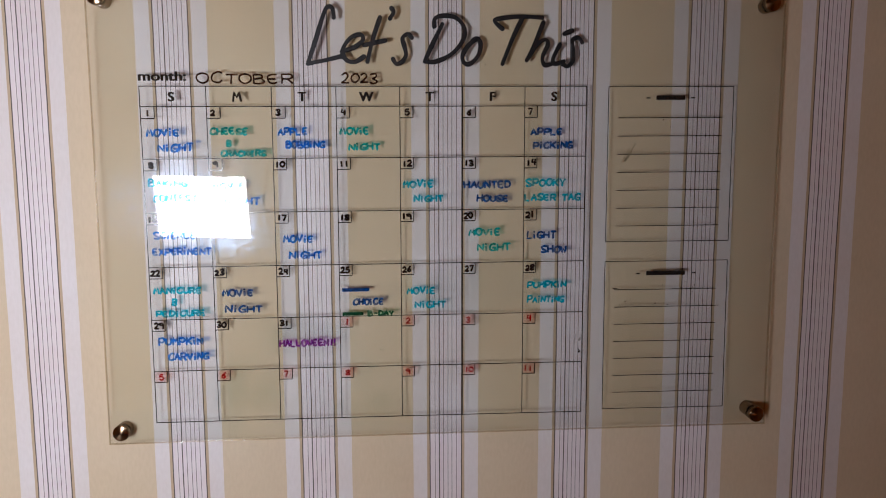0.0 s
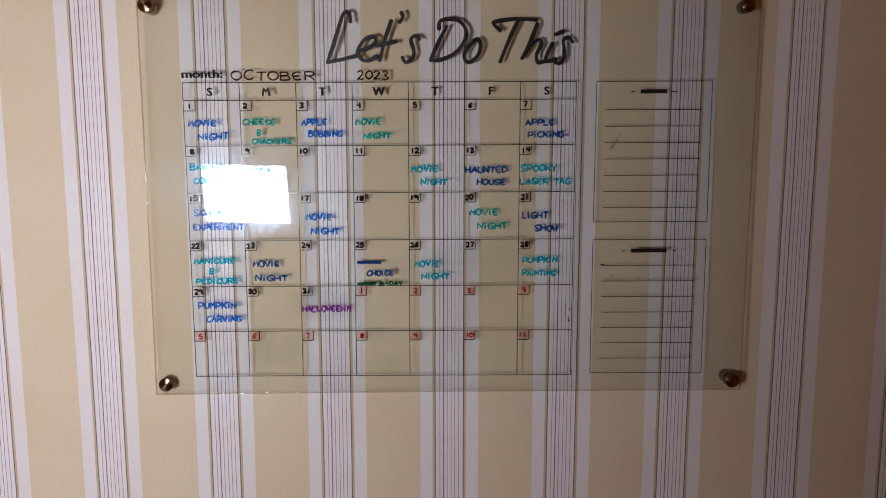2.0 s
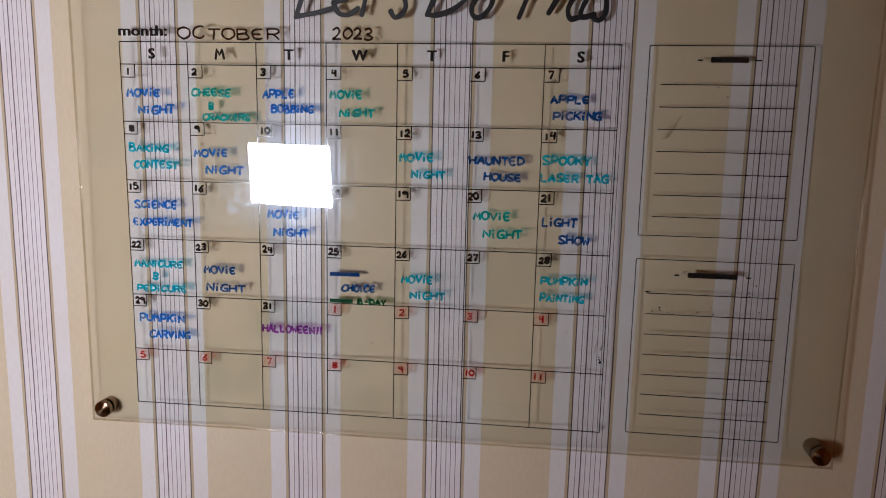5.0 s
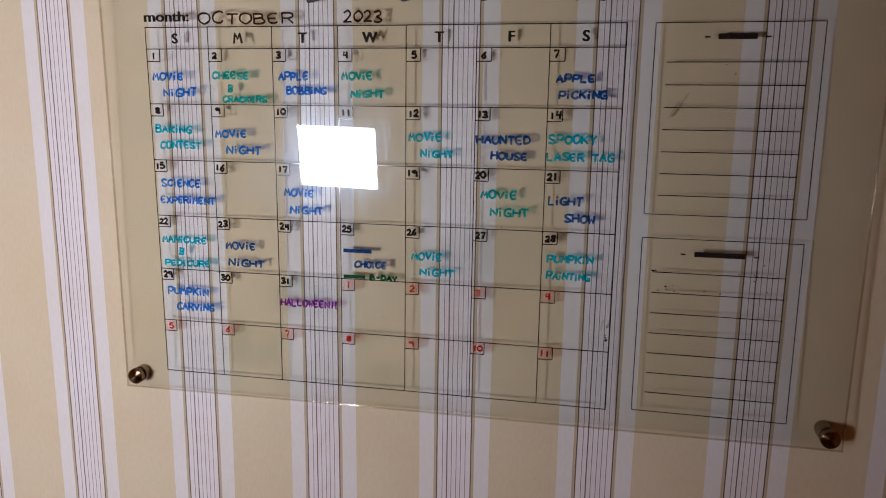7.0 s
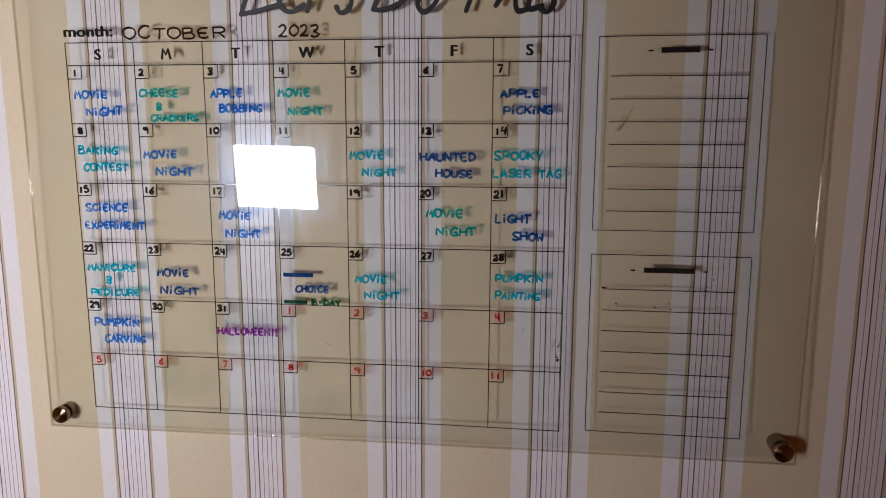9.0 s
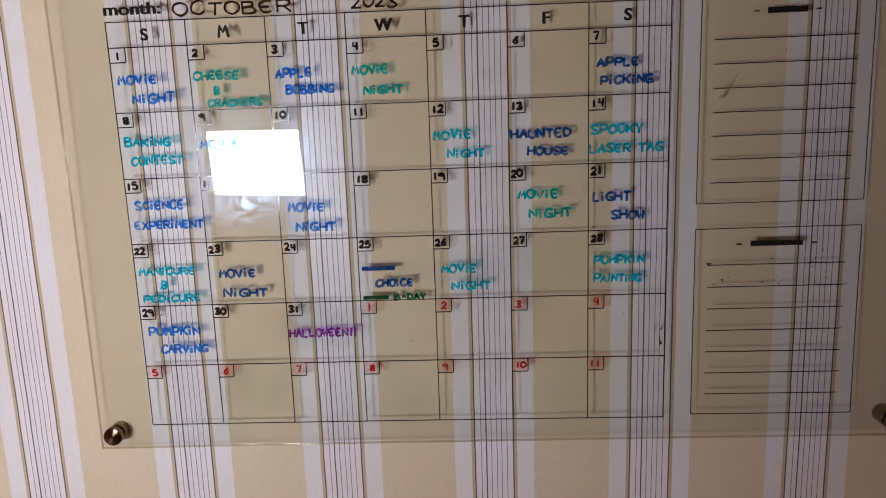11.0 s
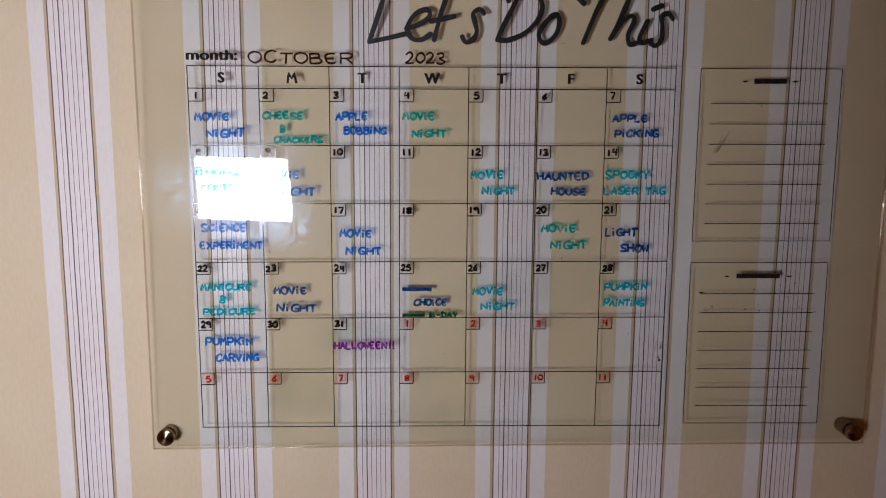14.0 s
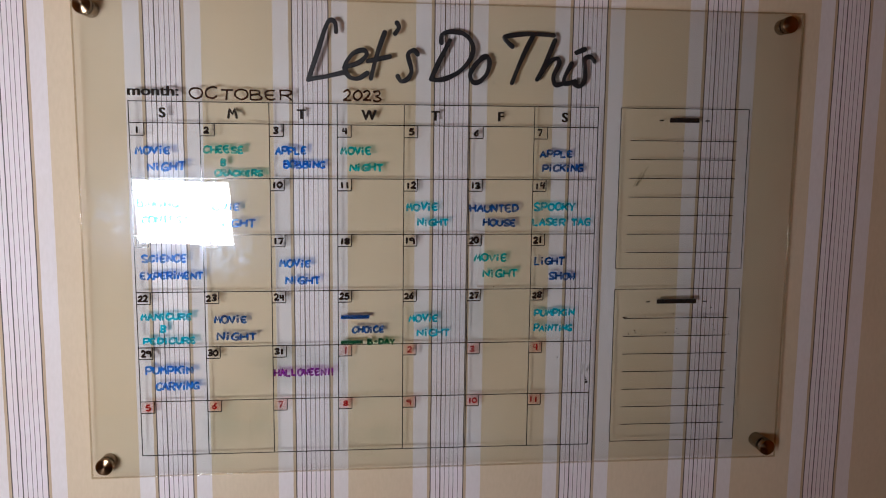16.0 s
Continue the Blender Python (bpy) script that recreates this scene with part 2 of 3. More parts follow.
PRINT = ink("printed_black", (0.018, 0.016, 0.015), 0.93, 0.11, (0.3, 0.27, 0.24), 0.12)
HEAD = ink("headline_black", (0.012, 0.012, 0.014), 0.97, 0.34, (0.2, 0.18, 0.16), 0.05)
MARK_BLACK = ink("marker_black", (0.010, 0.007, 0.007), 0.97, 0.07, (0.30, 0.24, 0.21), 0.10)
MARK_BROWN = ink("marker_warm_black", (0.014, 0.005, 0.003), 0.90, 0.11, (0.46, 0.24, 0.17), 0.2)
RULE = ink("printed_grey", (0.020, 0.018, 0.016), 0.88, 0.08, (0.36, 0.33, 0.29), 0.10)
INKS = {
    "blue": ink("marker_blue", (0.003, 0.16, 0.62), 0.48, 0.09, (0.09, 0.35, 0.82)),
    "navy": ink("marker_navy", (0.006, 0.075, 0.27), 0.54, 0.09, (0.06, 0.18, 0.50)),
    "teal": ink("marker_teal", (0.001, 0.38, 0.37), 0.52, 0.09, (0.02, 0.60, 0.58)),
    "cyan": ink("marker_cyan", (0.001, 0.42, 0.54), 0.52, 0.09, (0.02, 0.62, 0.78)),
    "green": ink("marker_green", (0.012, 0.12, 0.055), 0.50, 0.10, (0.08, 0.32, 0.17)),
    "purple": ink("marker_purple", (0.21, 0.02, 0.27), 0.46, 0.11, (0.48, 0.08, 0.56)),
    "red": ink("marker_red", (0.55, 0.012, 0.012), 0.46, 0.11, (0.80, 0.10, 0.09)),
    "black": MARK_BLACK,
}
PINK = ink("wiped_red_ink", (0.75, 0.30, 0.26), 0.07, 0.2, (0.985, 0.915, 0.90), 0.06)
GREY_SMEAR = ink("wiped_grey_ink", (0.10, 0.09, 0.085), 0.005, 0.11, (0.90, 0.89, 0.87), 0.07)


# ---- building helpers ----
def part(name, bm, mat, parent=None, label="", smooth=False):
    me = bpy.data.meshes.new(name)
    bmesh.ops.recalc_face_normals(bm, faces=bm.faces)
    bm.to_mesh(me)
    bm.free()
    if smooth:
        for p in me.polygons:
            p.use_smooth = True
    me.materials.append(mat)
    ob = new(name, me)
    if parent:
        ob.parent = parent
    if label:
        tagged(ob, label)
    return ob


def box(bm, x0, x1, y0, y1, z0, z1, bevel=0.0, seg=2):
    b = bmesh.new()
    bmesh.ops.create_cube(b, size=1)
    for v in b.verts:
        v.co = Vector((x0 + (v.co.x + 0.5) * (x1 - x0), y0 + (v.co.y + 0.5) * (y1 - y0), z0 + (v.co.z + 0.5) * (z1 - z0)))
    if bevel:
        bmesh.ops.bevel(b, geom=b.edges[:], offset=bevel, segments=seg, affect="EDGES", profile=0.5)
    tmp = bpy.data.meshes.new("tmp")
    b.to_mesh(tmp)
    b.free()
    bm.from_mesh(tmp)
    bpy.data.meshes.remove(tmp)
    return bm


def turned(bm, x, z, profile, steps=40):
    """A turned body round a y axis; profile rows are (radius, y)."""
    rings = []
    for r, y in profile:
        rings.append([bm.verts.new((x + r * math.cos(2 * math.pi * i / steps), y, z + r * math.sin(2 * math.pi * i / steps))) for i in range(steps)])
    for a, b in zip(rings, rings[1:]):
        for i in range(steps):
            bm.faces.new((a[i], a[(i + 1) % steps], b[(i + 1) % steps], b[i]))
    bm.faces.new(rings[0])
    bm.faces.new(rings[-1][::-1])
    return bm


def flat_bar(bm, x0, x1, z0, z1, lift=0.00035):
    """A printed bar on the sheet, cut often enough to follow its bend."""
    n = max(1, int(max(x1 - x0, z1 - z0) / 0.04))
    wide = (x1 - x0) > (z1 - z0)
    rows = []
    for i in range(n + 1):
        k = i / n
        pts = [(x0 + k * (x1 - x0), z0), (x0 + k * (x1 - x0), z1)] if wide else [(x0, z0 + k * (z1 - z0)), (x1, z0 + k * (z1 - z0))]
        rows.append([bm.verts.new((x, bow(x, lean(x, z)) - d, lean(x, z))) for d in (0.0001, lift) for x, z in pts])
    for a, b in zip(rows, rows[1:]):
        for i, j in ((0, 1), (1, 3), (3, 2), (2, 0)):
            bm.faces.new((a[i], a[j], b[j], b[i]))
    for r in (rows[0], rows[-1]):
        bm.faces.new((r[0], r[1], r[3], r[2]))
    return bm


def smooth_line(pts, steps=5):
    """A curve through the given points."""
    out = []
    closed = pts[0] == pts[-1] and len(pts) > 3
    for i in range(len(pts) - 1):
        p0 = pts[i - 1] if i else (pts[-2] if closed else pts[0])
        p3 = pts[i + 2] if i + 2 < len(pts) else (pts[1] if closed else pts[-1])
        p1, p2 = pts[i], pts[i + 1]
        for s in range(steps):
            t = s / steps
            out.append(tuple(0.5 * (2 * b + (c - a) * t + (2 * a - 5 * b + 4 * c - d) * t * t + (3 * b - a - 3 * c + d) * t ** 3)
                             for a, b, c, d in zip(p0, p1, p2, p3)))
    out.append(pts[-1])
    return out


def dense(pts, step=0.004):
    """The same line with points added along long straight runs."""
    out = [pts[0]]
    for a, b in zip(pts, pts[1:]):
        n = max(1, int(math.dist(a, b) / step))
        out += [(a[0] + (b[0] - a[0]) * i / n, a[1] + (b[1] - a[1]) * i / n) for i in range(1, n + 1)]
    return out


def pen_stroke(bm, pts, radius, height=0.0004, blunt=0.6):
    """One pen stroke: a low rounded ribbon of ink with round ends."""
    pts = [p for i, p in enumerate(pts) if i == 0 or math.dist(p, pts[i - 1]) > radius * 0.15]
    if len(pts) < 2:
        pts = [pts[0], (pts[0][0] + radius * 0.4, pts[0][1])]
    # rounded ends
    def dirn(a, b):
        d = math.dist(a, b) or 1
        return (b[0] - a[0]) / d, (b[1] - a[1]) / d
    rows = []
    d0, d1 = dirn(pts[0], pts[1]), dirn(pts[-2], pts[-1])
    for k, w in ((-0.95, 0.3), (-0.6, 0.8)):
        rows.append(((pts[0][0] + d0[0] * radius * k * blunt, pts[0][1] + d0[1] * radius * k * blunt), d0, w))
    for i, p in enumerate(pts):
        a = pts[max(0, i - 1)]
        b = pts[min(len(pts) - 1, i + 1)]
        rows.append((p, dirn(a, b) if a != b else d0, 1.0 + 0.11 * math.sin(i * 0.4 + pts[0][0] * 900)))
    for k, w in ((0.6, 0.8), (0.95, 0.3)):
        rows.append(((pts[-1][0] + d1[0] * radius * k * blunt, pts[-1][1] + d1[1] * radius * k * blunt), d1, w))
    rings = []
    for (x, z), (dx, dz), w in rows:
        ring = []
        for s, up in ((-1, 0.0001), (-0.72, height), (0.72, height), (1, 0.0001)):
            px, pz = x - dz * radius * w * s, z + dx * radius * w * s
            ring.append(bm.verts.new((px, bow(px, pz) - up, pz)))
        rings.append(ring)
    for a, b in zip(rings, rings[1:]):
        for i in range(3):
            bm.faces.new((a[i], b[i], b[i + 1], a[i + 1]))
    bm.faces.new(rings[0])
    bm.faces.new(rings[-1][::-1])


# A plain capital hand: strokes on a grid 6 wide and 10 high; "~" marks a curve, A is ten.
HAND = {
    "A": "00 3A 60|14 54", "B": "00 0A|~0A 4A 58 46 05|~05 46 62 40 00", "C": "~69 4A 18 04 11 40 62", "D": "00 0A|~0A 49 65 41 00",
    "E": "~5A 2A 08 04 11 30 51|05 45", "F": "5A 0A 00|05 45", "G": "~69 4A 18 04 11 40 62|60 64 34", "H": "00 0A|60 6A|05 65", "I": "20 26|29 2A",
    "K": "00 0A|6A 04|25 60", "L": "0A 00 50", "M": "00 1A 34 5A 60", "N": "00 0A 60 6A", "O": "~3A 08 03 30 63 68 3A", "P": "00 0A|~0A 5A 67 44 05",
    "R": "00 0A|~0A 5A 67 45 05|35 60", "S": "~69 3A 08 25 53 61 30 01", "T": "30 3A|0A 6A", "U": "~0A 03 30 63 6A", "V": "0A 30 6A",
    "W": "0A 10 36 50 6A", "X": "00 6A|0A 60", "Y": "0A 35 6A|35 30", "&": "2A 20|~2A 59 56 25|~25 53 40 11", "!": "33 3A|30 31", "-": "15 55",
    "0": "~3A 07 03 30 63 67 3A", "1": "30 3A", "2": "~08 3A 57 33 00|00 60", "3": "~09 4A 57 25|~25 62 30 01", "4": "1A 05 65|5A 50",
    "5": "5A 1A 06|~06 46 63 30 01", "6": "~5A 15 02 30 53 35 04", "7": "0A 6A 20", "8": "~35 08 3A 68 35 02 30 62 35", "9": "~67 36 08 3A 68 60",
}


def hand_text(text, x, z, width, height, radius, slope=0.0):
    """Hand-lettered capitals whose baseline starts at x, z: a mesh for each letter."""
    letters = []
    wide = {"I": 3.0, "!": 3.4, " ": 4.5, "1": 4.5}
    units = sum(wide.get(c, 6.0) for c in text) + 2.1 * (len(text) - 1)
    ux, uz = width / units, height / 10
    at, k = x, 0
    for c in text:
        lift, tilt, grow = rnd.uniform(-0.07, 0.07) * height, rnd.uniform(-0.06, 0.12), rnd.uniform(0.88, 1.08)
        off = -1.0 if c in "I!1" else 0.0
        bm = bmesh.new()
        for st in HAND.get(c, "").split("|"):
            if not st:
                continue
            curve = st[0] == "~"
            pts = [(int(p[0], 16), int(p[1], 16)) for p in st.lstrip("~").split()]
            pts = [(at + (a + off) * ux + b * uz * tilt * grow, z + lift + b * uz * grow + slope * (at - x)) for a, b in pts]
            pts = smooth_line(pts) if curve else dense(pts, 0.003)
            k += 1
            pen_stroke(bm, [(px + rnd.uniform(-1, 1) * 0.00022, lean(px, pz)) for px, pz in pts], radius, 0.0004 + 0.00004 * (k % 5))
        at += (wide.get(c, 6.0) + 2.1) * ux
        if bm.verts:
            letters.append(bm)
        else:
            bm.free()
    return letters


def written(name, letters, mat, piece="letter", label=""):
    """A written word of the calendar, letter by letter; a single letter is one part."""
    if len(letters) == 1:
        return part(name, letters[0], mat, calendar, label)
    word = new(name)
    word.parent = calendar
    if label:
        tagged(word, label)
    for bm in letters:
        part(piece, bm, mat, word)
    return word


def set_type(text, x, z, height, bold=0.0, centre=False, wide=1.0):
    """Printed letters in the built-in font, laid on the sheet, as one mesh."""
    cu = bpy.data.curves.new("type", "FONT")
    cu.body, cu.size, cu.extrude, cu.offset = text, height / 0.72, 0.00012, bold * 0.35
    cu.resolution_u = 4
    if centre:
        cu.align_x = "CENTER"
    ob = bpy.data.objects.new("type", cu)
    scene.collection.objects.link(ob)
    bpy.context.view_layer.update()
    me = bpy.data.meshes.new_from_object(ob.evaluated_get(bpy.context.evaluated_depsgraph_get()))
    bm = bmesh.new()
    for k in (-1, 0, 1):
        me.transform(Matrix.Translation((bold if k > -1 else -bold, 0, 0.00004)))
        bm.from_mesh(me)
    bpy.data.objects.remove(ob)
    bpy.data.curves.remove(cu)
    bpy.data.meshes.remove(me)
    for v in bm.verts:
        px, pz = x + v.co.x * wide, lean(x + v.co.x * wide, z + v.co.y)
        v.co = Vector((px, bow(px, pz) - 0.00025 - v.co.z, pz))
    return bm


# ---- the room ----
# X1 brings the unseen east wall near, as a warm reflector
X0, X1, Y0, CEIL = -2.3, 1.2, -3.2, 2.45


def slab(name, label, mat, *size):
    ob = part(name, box(bmesh.new(), *size), mat)
    return tagged(ob, label, name.split("_")[0], kind="structure")


slab("wall_north", "wall papered in cream and white stripes with ruled bands", PAPER, X0, X1, WALL, WALL + 0.12, 0, CEIL)
slab("wall_south", "unseen wall, orange-brown to bounce warm light", PAINT, X0, X1, Y0 - 0.12, Y0, 0, CEIL)
slab("wall_west", "unseen wall, orange-brown to bounce warm light", PAINT, X0 - 0.12, X0, Y0 - 0.12, WALL + 0.12, 0, CEIL)
slab("wall_east", "unseen wall, orange-brown to bounce warm light", PAINT, X1, X1 + 0.12, Y0 - 0.12, WALL + 0.12, 0, CEIL)
slab("floor", "brown oak board floor", BOARDS, X0 - 0.12, X1 + 0.12, Y0 - 0.12, WALL + 0.12, -0.1, 0)
slab("ceiling", "unseen ceiling, brown to bounce warm light", CEILING, X0 - 0.12, X1 + 0.12, Y0 - 0.12, WALL + 0.12, CEIL, CEIL + 0.1)
skirting = part("baseboard", box(bmesh.new(), X0, X1, WALL - 0.015, WALL - 0.0005, 0.001, 0.11, 0.004), TRIM)
tagged(skirting, "white painted baseboard along the papered wall", "baseboard", kind="structure")

# ---- the reflected bright rectangle that lights the wall; its lamp body is made up ----
def reflected_light():
    root = tagged(new("reflected_light"), "bright white rectangle known from its reflection, on an added black lamp stand", "lamp")
    c, w, h = Vector((-0.645, -1.50, 1.283)), 0.332, 0.190
    ya, pi, ro = 0.20, -0.075, 0.037
    ex, n, ez = Vector((math.cos(ya), math.sin(ya), 0)), Vector((-math.sin(ya), math.cos(ya), 0)), Vector((0, 0, 1))
    ez = ez * math.cos(pi) + n * math.sin(pi)
    ex, ez = ex * math.cos(ro) + ez * math.sin(ro), ez * math.cos(ro) - ex * math.sin(ro)
    n = ez.cross(ex).normalized()
    root.location = (c.x, c.y - 0.05, 0)
    turn = Matrix((ex, n, ez)).transposed().to_4x4()
    head = Matrix.Translation(c - root.location) @ turn
    housing = part("housing", box(bmesh.new(), -w / 2 - 0.012, w / 2 + 0.012, -0.026, -0.003, -h / 2 - 0.012, h / 2 + 0.012, 0.004), BLACK, root)
    housing.matrix_local = head
    glow = part("diffuser", box(bmesh.new(), -w / 2, w / 2, -0.0028, 0.0, -h / 2, h / 2), DIFFUSER, root, "evenly lit white diffuser")
    glow.matrix_local = head
    # unseen flap, added only to darken the right end of the wall
    flap = part("light_blocker", box(box(bmesh.new(), w / 2 + 0.021, w / 2 + 0.024, -0.02, 0.138, -h / 2 - 0.03, h / 2 + 0.03, 0.001), w / 2 + 0.010, w / 2 + 0.022, -0.020, -0.016, -0.03, 0.03, 0.001), BLACK, root, "added unseen black flap that cuts light to the right")
    flap.matrix_local = head
    # pole and base are added to carry the rectangle
    pole = bmesh.new()
    bmesh.ops.create_cone(pole, cap_ends=True, segments=24, radius1=0.011, radius2=0.009, depth=1.30, matrix=Matrix.Translation((0, -0.012, 0.66)))
    part("pole", pole, BLACK, root, smooth=True)
    foot = bmesh.new()
    bmesh.ops.create_cone(foot, cap_ends=True, segments=48, radius1=0.15, radius2=0.13, depth=0.018, matrix=Matrix.Translation((0, -0.012, 0.0095)))
    part("base", foot, BLACK, root)


reflected_light()


# ---- light switch ----
def light_switch():
    root = tagged(new("light_switch"), "cream toggle light switch plate with two screws", "light switch")
    root.location = (0.7575, WALL, 1.1855)
    bm = bmesh.new()
    w, h = 0.0355, 0.058
    outer = [(-w, -h), (w, -h), (w, h), (-w, h)]
    rows = []
    for inset, y in ((0.0, -0.0002), (0.0, -0.0018), (0.0045, -0.0058), (0.006, -0.0064)):
        rows.append([bm.verts.new((x - math.copysign(inset, x), y, z - math.copysign(inset, z))) for x, z in outer])
    for a, b in zip(rows, rows[1:]):
        for i in range(4):
            bm.faces.new((a[i], a[(i + 1) % 4], b[(i + 1) % 4], b[i]))
    # face with the opening for the lever
    hole = [bm.verts.new((x, -0.0064, z)) for x, z in ((-0.0052, -0.0122), (0.0052, -0.0122), (0.0052, 0.0122), (-0.0052, 0.0122))]
    for i in range(4):
        bm.faces.new((rows[-1][i], rows[-1][(i + 1) % 4], hole[(i + 1) % 4], hole[i]))
    deep = [bm.verts.new((v.co.x, -0.0008, v.co.z)) for v in hole]
    for i in range(4):
        bm.faces.new((hole[i], hole[(i + 1) % 4], deep[(i + 1) % 4], deep[i]))
    part("plate", bm, PLATE, root)
    part("recess", box(bmesh.new(), -0.0052, 0.0052, -0.0016, -0.0009, -0.0122, 0.0122), LEVER, root)
    rim = bmesh.new()
    for x0, x1, z0, z1 in ((-0.0066, -0.0052, -0.0136, 0.0136), (0.0052, 0.0066, -0.0136, 0.0136), (-0.0052, 0.0052, 0.0122, 0.0136), (-0.0052, 0.0052, -0.0136, -0.0122)):
        box(rim, x0, x1, -0.0073, -0.0058, z0, z1, 0.0003, 1)
    part("rim", rim, LEVER, root)
    lever = bmesh.new()
    box(lever, -0.0042, 0.0042, -0.0210, 0.0, -0.0042, 0.0042, 0.0012, 2)
    for v in lever.verts:
        k = (v.co.y + 0.021) / 0.021
        v.co.x *= 0.72 + 0.28 * k
        v.co.z *= 0.70 + 0.45 * k
    ob = part("lever", lever, LEVER, root, "white toggle lever tipped down", True)
    ob.matrix_local = pose(0, -0.002, 0.001, 32, 0, 0)
    for z, turn in ((0.0302, 35), (-0.0302, -20)):
        sb = turned(bmesh.new(), 0, 0, ((0.0034, -0.0062), (0.0034, -0.0068), (0.0024, -0.0076), (0.0004, -0.0079)), 24)
        screw = part("screw", sb, STEEL, root, "", True)
        screw.location = (0, 0, z)
        # a raised near-black bar stands in for the shade in the screw's groove
        slot_bar = part("slot_shade", box(bmesh.new(), -0.0028, 0.0028, -0.00815, -0.0074, -0.0005, 0.0005), SLOT_SHADE, screw)
        slot_bar.rotation_euler = (0, radians(turn), 0)


light_switch()


# ---- the acrylic calendar ----
calendar = tagged(new("wall_calendar"), "clear acrylic dry-erase month calendar on bronze standoffs, filled in by hand", "calendar")


def acrylic_sheet():
    bm = bmesh.new()
    nx, nz = 56, 38
    face = []
    for y in (0.0, THICK):
        g = []
        for j in range(nz + 1):
            row = []
            for i in range(nx + 1):
                x, z = on_sheet(i / nx, j / nz)
                row.append(bm.verts.new((x, bow(x, z) + y, z)))
            g.append(row)
        face.append(g)
        for j in range(nz):
            for i in range(nx):
                bm.faces.new((g[j][i], g[j][i + 1], g[j + 1][i + 1], g[j + 1][i]))
    sheet = part("acrylic_sheet", bm, ACRYLIC, calendar, "clear glossy acrylic sheet with wiped marker haze", True)
    for p in sheet.data.polygons:
        if p.normal.y > 0:
            p.flip()
    # polished, slightly rounded edges
    t = 0.0016
    profile = ((0.0001, 0.0002), (0.55, 0.0003), (0.9, 0.0009), (1.0, 0.0016), (1.0, THICK - 0.0016), (0.9, THICK - 0.0009), (0.55, THICK - 0.0003), (0.0001, THICK - 0.0002))
    for k in range(4):
        (ax, az), (bx, bz) = CORNERS[k], CORNERS[(k + 1) % 4]
        length = math.dist((ax, az), (bx, bz))
        ux, uz = (bx - ax) / length, (bz - az) / length
        eb = bmesh.new()
        rows = []
        for i in range(33):
            row = []
            for out, y in profile:
                f = -out * t + (length + 2 * out * t) * i / 32
                x, z = ax + ux * f + uz * out * t, az + uz * f - ux * out * t
                row.append(eb.verts.new((x, bow(x, z) + y, z)))
            rows.append(row)
        for p, q in zip(rows, rows[1:]):
            for i in range(len(profile)):
                j = (i + 1) % len(profile)
                eb.faces.new((p[i], p[j], q[j], q[i]))
        part("edge", eb, EDGE, calendar, "polished acrylic edge", True)


acrylic_sheet()

for sx, sz in ((-0.4400, 1.6865), (0.4435, 1.6893), (-0.4405, 1.1130), (0.4440, 1.1205)):
    at = bow(sx, sz)
    barrel = turned(bmesh.new(), 0, 0, ((0.0098, WALL - 0.0002), (0.0102, WALL - 0.0008), (0.0102, at + THICK + 0.0016), (0.0094, at + THICK + 0.0006)))
    standoff = part("standoff", barrel, BRONZE, calendar, "turned bronze standoff screwed to the wall", True)
    standoff.location = (sx, 0, sz)
    cap = turned(bmesh.new(), 0, 0, ((0.0094, at - 0.0003), (0.0094, at - 0.0012), (0.0109, at - 0.0014), (0.0109, at - 0.0068), (0.0105, at - 0.0076), (0.0099, at - 0.0080), (0.0001, at - 0.0080)), 48)
    c = part("cap", cap, BRONZE, standoff, "brushed bronze cap", True)
    c.data.set_sharp_from_angle(angle=radians(35))
    standoff.data.set_sharp_from_angle(angle=radians(35))

# month grid
GX0, GX1 = -0.394, 0.193
COLS = [GX0 + (GX1 - GX0) * i / 7 for i in range(8)]
ROWS = [1.577, 1.5510, 1.4835, 1.4125, 1.3400, 1.2685, 1.1975, 1.1255]
PEN = 0.00057
for x in COLS:
    part("grid_line", flat_bar(bmesh.new(), x - PEN, x + PEN, ROWS[-1], ROWS[0], 0.00030), PRINT, calendar)
for z in ROWS:
    part("grid_line", flat_bar(bmesh.new(), GX0 - PEN, GX1 + PEN, z - PEN, z + PEN, 0.00036), PRINT, calendar)

for i, d in enumerate("SMTWTFS"):
    if d == "M":
        written("weekday_letter", hand_text(d, COLS[i] + 0.0347, 1.5582, 0.0100, 0.0114, 0.00150), PRINT)
        continue
    part("weekday_letter", set_type(d, COLS[i] + 0.0397, 1.5578, 0.0122, 0.00068, True), PRINT, calendar)
part("month_caption", set_type("month:", GX0 - 0.001, 1.5840, 0.0122, 0.0005, False, 1.26), PRINT, calendar)
written("month_name", hand_text("OCTOBER", -0.320, 1.5815, 0.1215, 0.0126, 0.00118, -0.01), MARK_BROWN, "letter", "month name hand-lettered in black marker")
written("year", hand_text("2023", -0.1345, 1.5815, 0.0465, 0.0120, 0.00120, -0.01), MARK_BROWN, "digit", "year hand-lettered in black marker")

# dates
BW, BH = 0.0174, 0.0152
dates = [(str(i + 1), "black") for i in range(31)] + [(str(i + 1), "red") for i in range(11)]
